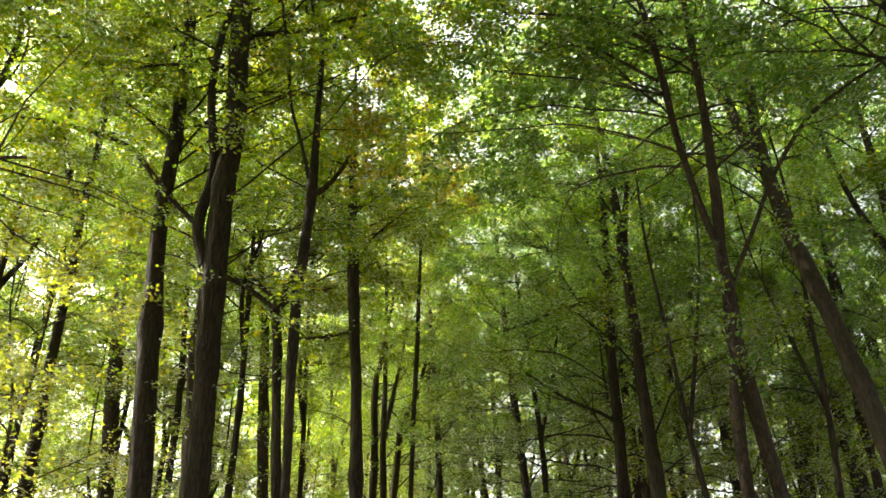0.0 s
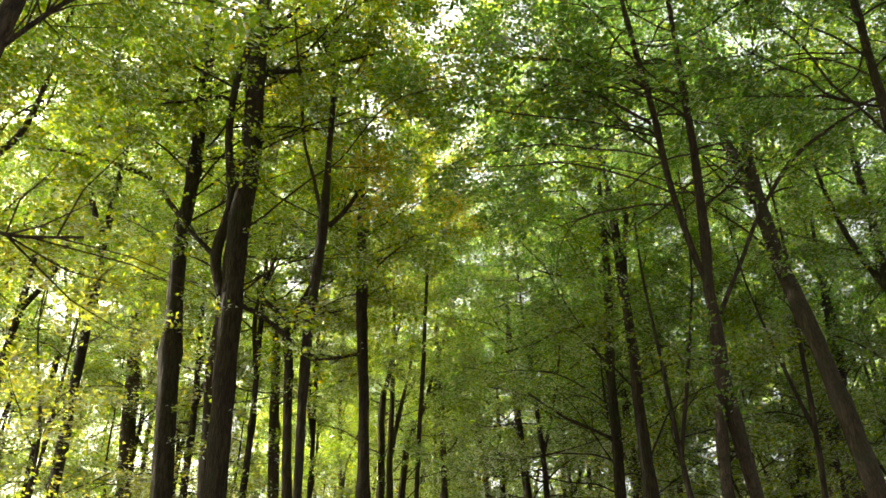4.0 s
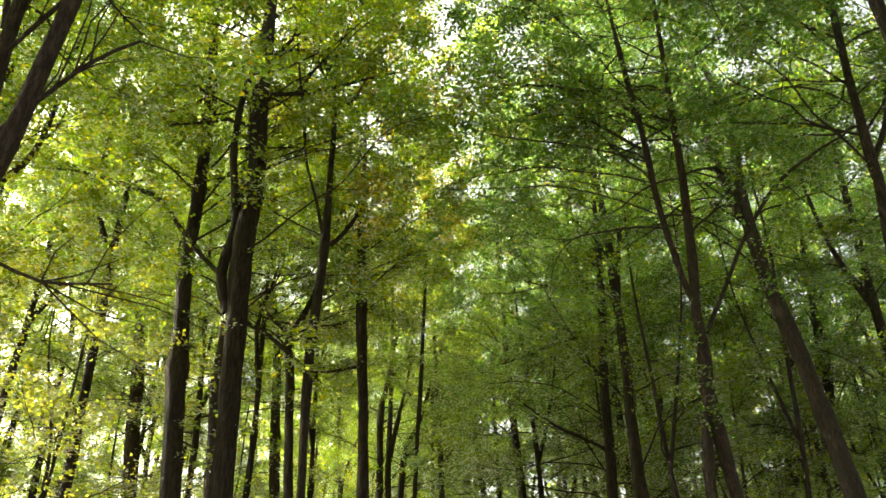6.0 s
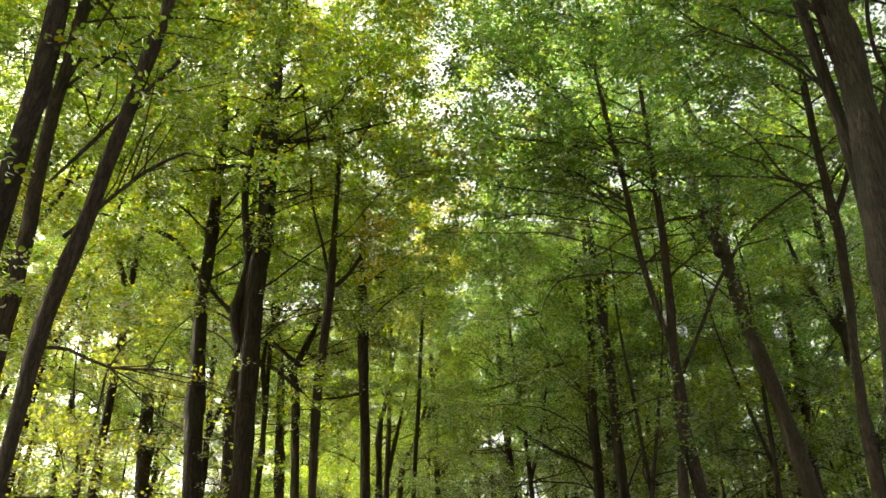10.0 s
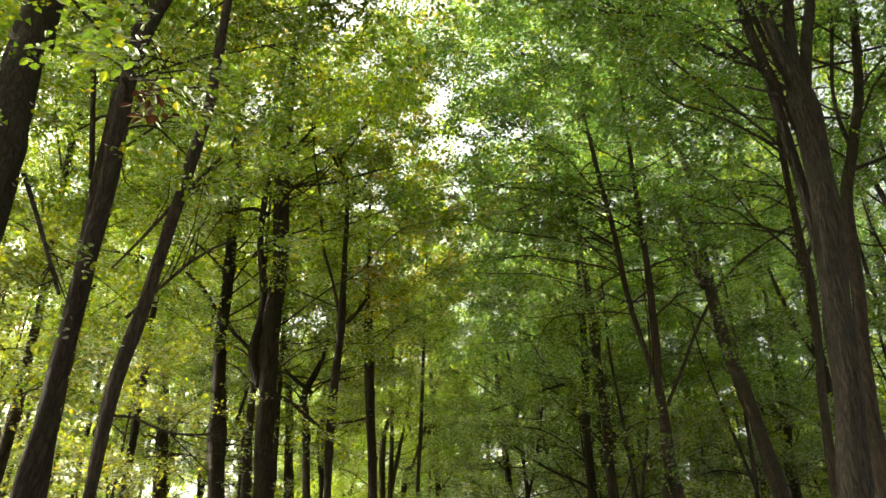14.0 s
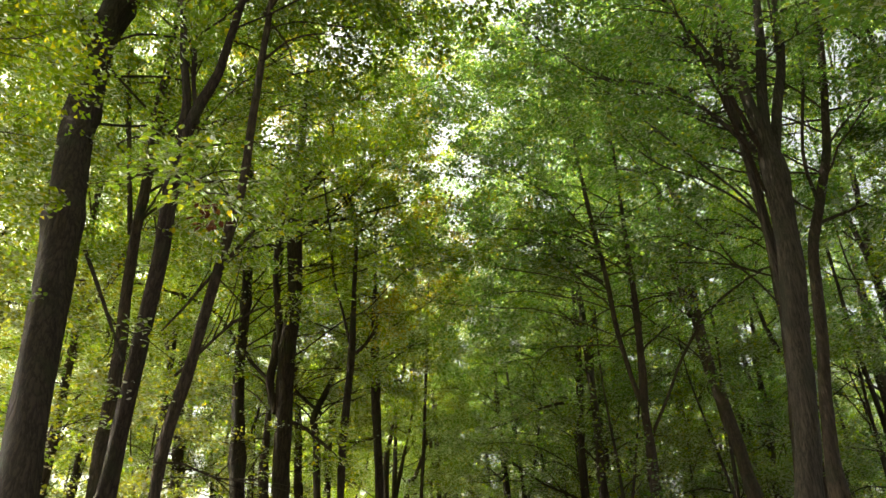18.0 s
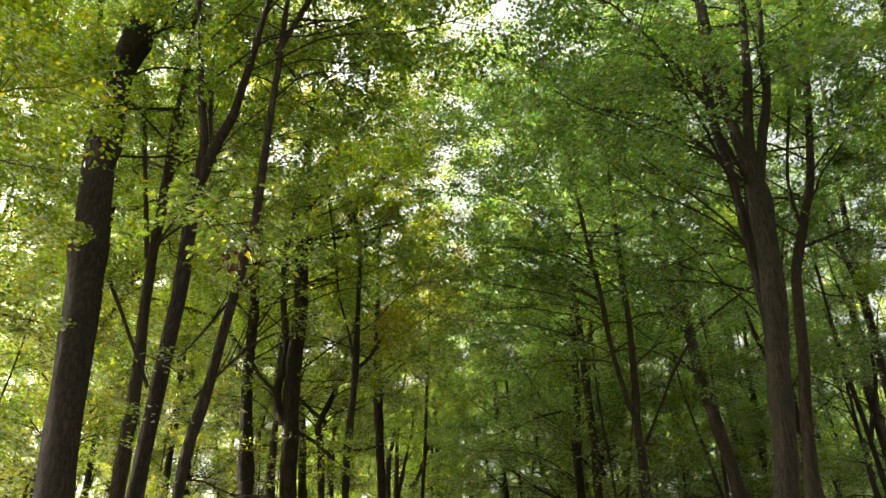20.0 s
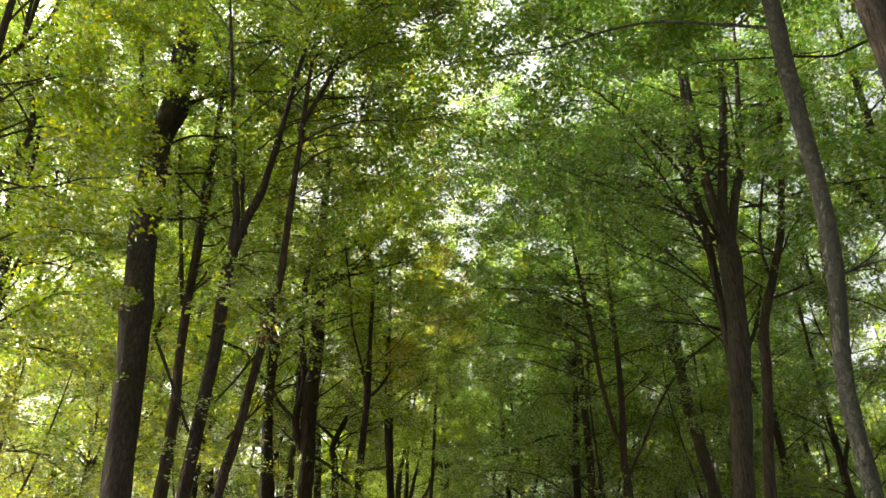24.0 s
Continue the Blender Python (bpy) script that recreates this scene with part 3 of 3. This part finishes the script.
build_tree("tree", "tall tree with several slender leaning stems",
           [to_tip(to_ground([(4.37, 10.93, 4.11, 0.100), (4.20, 10.76, 4.97, 0.103), (4.03, 10.55, 6.02, 0.100), (4.01, 10.39, 6.80, 0.089), (3.97, 10.26, 7.46, 0.078), (4.00, 10.07, 8.39, 0.074), (3.99, 9.80, 9.75, 0.062), (3.91, 9.57, 10.91, 0.057), (3.88, 9.45, 11.52, 0.044)]), 5.0),
            to_tip([(3.97, 10.26, 7.46, 0.058), (3.79, 10.16, 7.96, 0.053), (3.54, 9.93, 9.11, 0.054), (3.40, 9.70, 10.23, 0.049), (3.20, 9.47, 11.42, 0.043)], 4.0),
            to_ground([(3.97, 10.93, 4.12, 0.077), (3.94, 10.74, 5.05, 0.085), (3.97, 10.58, 5.87, 0.062)])],
           [[(4.10, 10.35, 7.00, 0.039), (4.50, 10.19, 7.78, 0.033), (4.89, 10.04, 8.56, 0.033), (5.53, 9.86, 9.46, 0.031), (6.22, 9.75, 10.01, 0.024), (6.81, 9.68, 10.37, 0.018)],
            [(3.28, 9.60, 10.77, 0.032), (2.69, 9.53, 11.10, 0.028), (1.99, 9.50, 11.25, 0.022), (1.02, 9.49, 11.32, 0.015)],
            [(3.34, 9.73, 10.09, 0.028), (2.89, 9.67, 10.38, 0.024), (2.48, 9.62, 10.63, 0.018), (2.05, 9.60, 10.73, 0.014)]],
           LEAF_DEEP, BARK_BROWN, seed=180, sides=16, crown=(8.5, 20.0), count=36, lane=24)
build_tree("tree", "leaning tree with a forked top and sunlit bark patches",
           [to_tip(to_ground([(6.82, 12.61, 5.53, 0.157), (6.78, 12.90, 6.98, 0.149), (6.68, 13.13, 8.15, 0.150), (6.57, 13.39, 9.47, 0.144), (6.57, 13.66, 10.79, 0.144), (6.68, 13.96, 12.28, 0.102), (7.04, 14.41, 14.56, 0.102), (6.90, 14.67, 15.86, 0.087), (6.81, 14.86, 16.80, 0.070)]), 5.0),
            to_tip([(6.47, 13.75, 11.27, 0.106), (6.37, 13.99, 12.46, 0.103), (6.31, 14.29, 13.96, 0.100), (6.48, 14.72, 16.10, 0.088), (6.61, 14.96, 17.30, 0.061)], 4.0)],
           [[(6.98, 14.17, 13.37, 0.035), (7.95, 14.33, 14.14, 0.027), (8.65, 14.45, 14.75, 0.019)]],
           LEAF_DEEP, BARK_BROWN, seed=182, sides=16, crown=(11.0, 20.0), count=28, lane=18)
ridged = build_tree("tree", "thick tree with ridged bark dividing into three upright stems",
           [to_tip(to_ground([(4.57, 5.18, 4.18, 0.176), (4.83, 5.18, 5.48, 0.178), (4.99, 5.18, 6.61, 0.177), (5.19, 5.18, 8.05, 0.171), (5.30, 5.18, 9.60, 0.177), (5.24, 5.18, 10.33, 0.112), (5.12, 5.18, 11.49, 0.098), (5.12, 5.18, 12.68, 0.096)]), 6.0),
            to_tip([(5.30, 5.18, 9.99, 0.105), (5.42, 5.18, 11.11, 0.090), (5.69, 5.18, 12.68, 0.082)], 4.8),
            to_tip([(5.32, 5.18, 9.71, 0.091), (5.64, 5.18, 10.99, 0.077), (5.94, 5.18, 12.00, 0.074), (6.05, 5.18, 12.68, 0.068)], 4.8),
            to_tip([(4.92, 5.28, 5.60, 0.050), (4.99, 5.40, 6.89, 0.060), (5.04, 5.46, 7.63, 0.070), (5.08, 5.48, 9.24, 0.084), (5.03, 5.44, 10.56, 0.082), (4.92, 5.38, 11.60, 0.076), (4.98, 5.30, 12.80, 0.074)], 4.8)],
           [[(4.95, 5.18, 11.43, 0.052), (4.58, 5.18, 12.15, 0.047), (4.18, 5.18, 12.63, 0.038), (3.61, 5.18, 13.12, 0.028)],
            [(5.08, 5.18, 10.02, 0.045), (4.41, 5.18, 10.93, 0.035), (3.70, 5.18, 11.48, 0.028), (2.49, 5.18, 11.69, 0.016)]],
           LEAF_DEEP, BARK_RIDGED, seed=183, leaf_size=0.072, density=(7, 4, 46), shape=LEAF_FINE, sides=18, crown=(11.0, 20.0), count=30, lane=22)
build_tree("tree", "slim crooked tree close beside a thick trunk",
           [to_tip(to_ground([(5.65, 6.52, 4.52, 0.143), (5.73, 6.47, 5.64, 0.111), (6.04, 6.36, 7.79, 0.097), (6.18, 6.31, 8.80, 0.084), (6.53, 6.26, 9.89, 0.078), (6.91, 6.20, 11.06, 0.073), (7.27, 6.10, 13.00, 0.067)]), 6.0)],
           [[(6.38, 6.28, 9.33, 0.034), (6.92, 6.27, 9.55, 0.026), (7.32, 6.26, 9.71, 0.017)],
            [(6.47, 6.26, 9.71, 0.037), (6.42, 6.21, 10.75, 0.032), (6.78, 6.13, 12.44, 0.029), (6.98, 6.05, 13.97, 0.024)]],
           LEAF_DEEP, BARK_BROWN, seed=174, leaf_size=0.072, density=(7, 4, 46), shape=LEAF_FINE, sides=18, crown=(10.0, 20.0), count=24, lane=9)
build_tree("tree", "slim leaning tree with a forked stem",
           [to_tip(to_ground([(6.22, 8.81, 6.19, 0.074), (6.43, 8.87, 7.49, 0.070), (6.61, 8.94, 8.74, 0.082), (6.63, 8.97, 9.30, 0.084), (6.71, 9.03, 10.64, 0.062), (6.97, 9.15, 13.02, 0.058)]), 6.0)],
           [[(6.63, 8.96, 9.19, 0.050), (7.06, 9.00, 10.01, 0.043), (7.44, 9.06, 11.16, 0.031)]],
           LEAF_DEEP, BARK_BROWN, seed=184, crown=(9.5, 20.0), count=24, lane=20)
build_tree("tree", "smooth pale-barked leaning tree with dappled sunlight",
           [to_tip(to_ground([(3.52, -1.50, 3.34, 0.070), (3.54, -1.50, 4.35, 0.073), (3.75, -1.50, 5.90, 0.084), (3.77, -1.50, 7.03, 0.086), (3.75, -1.50, 8.25, 0.092), (3.79, -1.50, 9.26, 0.093)]), 7.0)],
           [[(3.70, -1.50, 5.45, 0.017), (4.00, -1.50, 5.58, 0.012), (4.22, -1.50, 5.64, 0.009)]],
           LEAF_DEEP, BARK_PALE, seed=185, leaf_size=0.072, density=(7, 4, 46), shape=LEAF_FINE, sides=18, crown=(9.5, 20.0), count=22, lane=15)
build_tree("tree", "thick dark trunk leaning over the lane",
           [to_tip(to_ground([(3.91, -3.00, 6.94, 0.112), (3.89, -3.00, 7.44, 0.116), (3.90, -3.00, 7.90, 0.112)]), 6.0)],
           [],
           LEAF_DEEP, BARK_DARK, seed=186, leaf_size=0.072, density=(7, 4, 46), shape=LEAF_FINE, sides=18, crown=(9.0, 17.0), lane=9)
build_tree("tree", "dark tree in the shade behind leaning stems",
           [to_tip(to_ground([(10.61, 30.00, 8.51, 0.221), (10.59, 30.00, 10.59, 0.267), (10.71, 30.00, 13.00, 0.238)]), 7.0)],
           [],
           LEAF_DEEP, BARK_DARK, seed=188, crown=(8.0, 20.0), count=24)
build_tree("tree", "dark shaded tree with a thin side stem",
           [to_tip(to_ground([(10.40, 24.00, 7.10, 0.221), (11.02, 24.00, 10.51, 0.205), (11.27, 24.00, 12.78, 0.149)]), 7.0)],
           [[(11.31, 24.00, 12.58, 0.074), (10.98, 24.00, 14.00, 0.067), (10.69, 24.00, 15.27, 0.052)]],
           LEAF_DEEP, BARK_DARK, seed=189, crown=(8.0, 20.0), count=24)
build_tree("tree", "brown leaning tree in the deep shade",
           [to_tip(to_ground([(12.79, 17.00, 8.51, 0.151), (12.82, 17.00, 10.77, 0.143), (12.98, 17.00, 13.05, 0.132)]), 7.0)],
           [],
           LEAF_DEEP, BARK_BROWN, seed=187, crown=(8.0, 20.0), count=24)
low_bough(forked, [(-3.36, 2.44, 7.55, 0.030), (-3.05, 1.75, 7.20, 0.022), (-2.55, 0.95, 6.45, 0.014), (-2.00, 0.45, 5.98, 0.006)], LEAF_GREEN, BARK_DARK, 301, 2, 0.4, (-2.30, 0.66, 6.02))
low_bough(ridged, [(5.15, 5.15, 10.10, 0.040), (3.90, 3.70, 10.90, 0.028), (2.70, 2.50, 11.25, 0.017), (1.60, 1.60, 11.10, 0.006)], LEAF_DEEP, BARK_BROWN, 303, 8, 0.6)
low_bough(ridged, [(5.02, 5.10, 9.20, 0.034), (4.10, 3.70, 9.75, 0.024), (3.30, 2.60, 9.95, 0.015), (2.70, 1.60, 9.80, 0.006)], LEAF_DEEP, BARK_BROWN, 304, 5, 0.55)

# ---- the forest round it ----
def wild_tree(name, label, leaf, bark, seed, height, lean, radius, leaf_size, density, crown_from, count, reach, rise=(0.45, 1.15)):
    g = np.random.default_rng(seed)
    st, p = [], np.array([0.0, 0.0])
    d = np.array([lean, g.normal(0, 0.04)])
    for i in range(7):
        z = height * i / 6
        st.append([p[0], p[1], z - 0.05, radius * (1 - i / 6) ** 0.8 + 0.012])
        d = d * 0.8 + g.normal(0, 0.03, 2)
        p = p + d * height / 6
    st2 = [list(st[3]), [st[3][0] + 0.5, st[3][1] + g.normal(0, 0.4), st[3][2] + 1.6, st[3][3] * 0.7], [st[3][0] + 0.8, st[3][1], st[3][2] + 3.6, st[3][3] * 0.4], [st[3][0] + 0.9, st[3][1], st[3][2] + 6.0, 0.012]]
    for r in st + st2:
        r[0] += 200.0
        r[1] += 40.0     # grown apart from the lane, then moved
    t = build_tree(name, label, [st, st2], [], leaf, bark, seed, (height * crown_from, height), count, reach, leaf_size, density, LEAF_SMALL, 8, 0, 3.1, 0, False, "", rise)
    return t


KINDS = [
    wild_tree("tree", "slender forest tree with green leaves among others", LEAF_GREEN, BARK_DARK, 11, 20.0, 0.03, 0.15, 0.085, (6, 5, 60), 0.3, 24, (1.8, 4.0)),
    wild_tree("tree", "slender forest tree with yellowing leaves", LEAF_LIME, BARK_BROWN, 12, 19.0, -0.05, 0.12, 0.085, (6, 5, 64), 0.25, 24, (1.8, 4.0)),
    wild_tree("tree", "shaded forest tree with deep green leaves", LEAF_DEEP, BARK_DARK, 13, 21.0, 0.06, 0.16, 0.09, (6, 5, 46), 0.3, 24, (2.0, 4.2)),
    wild_tree("sapling", "young understorey tree with layered green leaves", LEAF_LIME, BARK_BROWN, 14, 10.0, 0.05, 0.05, 0.085, (6, 5, 38), 0.2, 20, (1.4, 2.8)),
    wild_tree("sapling", "young understorey tree with deep green leaves", LEAF_DEEP, BARK_BROWN, 15, 11.0, -0.06, 0.05, 0.085, (6, 5, 38), 0.2, 20, (1.4, 2.8)),
    wild_tree("tree", "forest tree turning golden in autumn", LEAF_GOLD, BARK_BROWN, 16, 19.0, 0.0, 0.14, 0.09, (6, 5, 42), 0.68, 20, (1.5, 3.2)),
    wild_tree("tree", "thin pole-like young tree with a sparse high crown", LEAF_DEEP, BARK_DARK, 21, 14.0, 0.05, 0.075, 0.09, (3, 2, 16), 0.6, 8, (0.8, 1.6)),
    wild_tree("tree", "thin crooked young tree forking low in the shade", LEAF_GREEN, BARK_DARK, 22, 12.0, -0.08, 0.06, 0.09, (3, 2, 16), 0.5, 9, (0.8, 1.8)),
    wild_tree("tree", "distant forest tree with a green crown", LEAF_GREEN, BARK_DARK, 17, 20.0, 0.02, 0.15, 0.24, (4, 3, 12), 0.22, 20, (1.8, 4.2)),
    wild_tree("tree", "distant forest tree with a yellowish green crown", LEAF_LIME, BARK_DARK, 18, 19.0, -0.02, 0.15, 0.24, (4, 3, 12), 0.22, 20, (1.8, 4.2)),
    wild_tree("sapling", "bushy young tree with bright yellowing leaves at the forest edge", LEAF_GOLD, BARK_BROWN, 19, 8.5, 0.03, 0.045, 0.09, (5, 4, 30), 0.12, 20, (1.4, 2.6)),
    wild_tree("tree", "tall slender tree with a high yellowish green crown", LEAF_LIME, BARK_DARK, 20, 20.0, 0.02, 0.11, 0.085, (6, 5, 56), 0.55, 24, (1.8, 4.2)),
    wild_tree("tree", "shaded forest tree with flat layers of green leaves", LEAF_DEEP, BARK_DARK, 23, 16.0, 0.04, 0.10, 0.085, (7, 5, 30), 0.3, 34, (1.8, 4.4), (-0.05, 0.55)),
    wild_tree("tree", "slender tree with flat layers of light green leaves", LEAF_GREEN, BARK_DARK, 24, 17.0, -0.03, 0.10, 0.085, (7, 5, 32), 0.35, 34, (1.8, 4.2), (-0.05, 0.55)),
    wild_tree("tree", "sunlit forest tree with a deep yellowish green crown", LEAF_LIME, BARK_BROWN, 25, 20.0, 0.02, 0.13, 0.15, (5, 4, 24), 0.28, 32, (1.8, 4.2), (0.1, 0.8)),
    wild_tree("tree", "forest tree with a deep green crown down the lane", LEAF_GREEN, BARK_DARK, 26, 20.0, -0.02, 0.13, 0.15, (5, 4, 24), 0.28, 32, (1.8, 4.2), (0.1, 0.8)),
]


def scatter(kinds, area, gap, taken, number, group, seed, size=1.0):
    g = np.random.default_rng(seed)
    made = 0
    for _ in range(4000):
        x, y = g.uniform(area[0], area[1]), g.uniform(area[2], area[3])
        if abs(x) < 4.0 and -7 < y < 15 or abs(x) < 2.6 and -40 < y < 24:
            continue
        if any((x - a) ** 2 + (y - b) ** 2 < gap * gap for a, b in taken):
            continue
        taken.append((x, y))
        ob = KINDS[kinds[g.integers(len(kinds))]]
        s = size * g.uniform(0.88, 1.12)
        c = copy_thing(ob, pose(x, y, 0, 0, 0, g.uniform(0, 360)) @ Matrix.Scale(s, 4))
        tagged(c, group=group)
        made += 1
        if made >= number:
            break


taken = [(o.location.x, o.location.y) for o in scene.objects if o.get("category") == "tree" and o.location.x < 100]
for x, y, a in ((-7.6, 9.8, 20), (-8.8, 3.0, 310), (-7.0, 1.6, 90)):
    taken.append((x, y))
    tagged(copy_thing(KINDS[1], pose(x, y, 0, 0, 0, a)), group="forest trees")
for x, y, a in ((7.4, -0.4, 60), (9.6, 7.2, 150), (8.9, 3.2, 240)):
    taken.append((x, y))
    tagged(copy_thing(KINDS[2], pose(x, y, 0, 0, 0, a)), group="forest trees")
for x, y, a in ((-6.8, 13.8, 250), (-9.6, 15.8, 80), (-11.8, 11.4, 0), (-12.5, 8.0, 120)):
    taken.append((x, y))
    tagged(copy_thing(KINDS[11], pose(x, y, 0, 0, 0, a)), group="forest trees")
scatter([0, 1, 11], (-12, -2.6, 15, 28), 2.8, taken, 8, "forest trees", 1)
scatter([0, 2, 2], (2.6, 16, 16, 30), 2.8, taken, 10, "forest trees", 2)
scatter([0, 1, 2], (-4, 6, 22, 34), 2.5, taken, 7, "forest trees", 3)
scatter([1], (-17, -10, 16, 26), 3.0, taken, 1, "forest trees", 12)
for k, x, y, a in ((13, 2.9, 22.5, 15), (12, 6.2, 21.6, 130), (12, 9.8, 19.5, 70), (13, 4.4, 28.0, 330), (13, -5.9, 18.4, 45), (13, -8.2, 24.0, 250), (13, -9.0, 6.4, 100), (13, -12.4, 17.2, 310), (13, -13.6, 12.2, 200)):
    taken.append((x, y))
    tagged(copy_thing(KINDS[k], pose(x, y, 0, 0, 0, a)), group="forest trees")
taken += [(-6.4, 16.0), (-7.0, 17.8), (-5.6, 14.2)]
scatter([3, 10], (-13, -4, 14, 32), 1.9, taken, 7, "understorey", 4)
scatter([4, 4, 3], (2, 18, 16, 34), 2.2, taken, 8, "understorey", 5)
scatter([8, 9], (-4, 22, 32, 42), 2.8, taken, 8, "forest trees", 8)
scatter([8, 9], (-8, 20, 37, 48), 2.4, taken, 9, "forest trees", 13)
scatter([11, 11, 1], (-14, -8.5, -2, 15), 3.0, taken, 6, "forest trees", 7, 1.08)
scatter([0, 2], (9.5, 16, -4, 14), 2.8, taken, 5, "forest trees", 6)
# unseen trees added behind the camera, only to block sky light from there
scatter([8], (-14, 16, -30, -11), 3.5, taken, 14, "forest trees", 10)
scatter([14], (-7, 2.5, 29, 45), 2.8, taken, 9, "far trees", 81)
scatter([15], (2.6, 26, 27, 44), 2.8, taken, 14, "far trees", 82)
copy_thing(KINDS[5], pose(-1.7, 25.0, 0, 0, 0, 40))
scatter([6, 7, 7], (4.5, 14, 13, 26), 1.1, taken, 12, "young poles", 21)
scatter([7], (-11, -4, 17, 28), 1.6, taken, 3, "young poles", 23)
scatter([10, 10, 3], (-17, -6.5, 17, 32), 2.2, taken, 8, "forest edge", 51, 1.25)
scatter([8, 9], (-18, 30, 46, 60), 3.0, taken, 18, "forest trees", 61, 1.3)
for x, y, a in ((-8.6, 7.0, 30), (-10.6, 10.6, 170), (-6.9, 13.0, 260), (-7.4, 8.6, 100), (-9.8, 5.0, 200)):
    tagged(copy_thing(KINDS[10], pose(x, y, 0, 0, 0, a)), group="forest edge")
for k in KINDS:
    for o in list(k.children_recursive) + [k]:
        bpy.data.objects.remove(o)
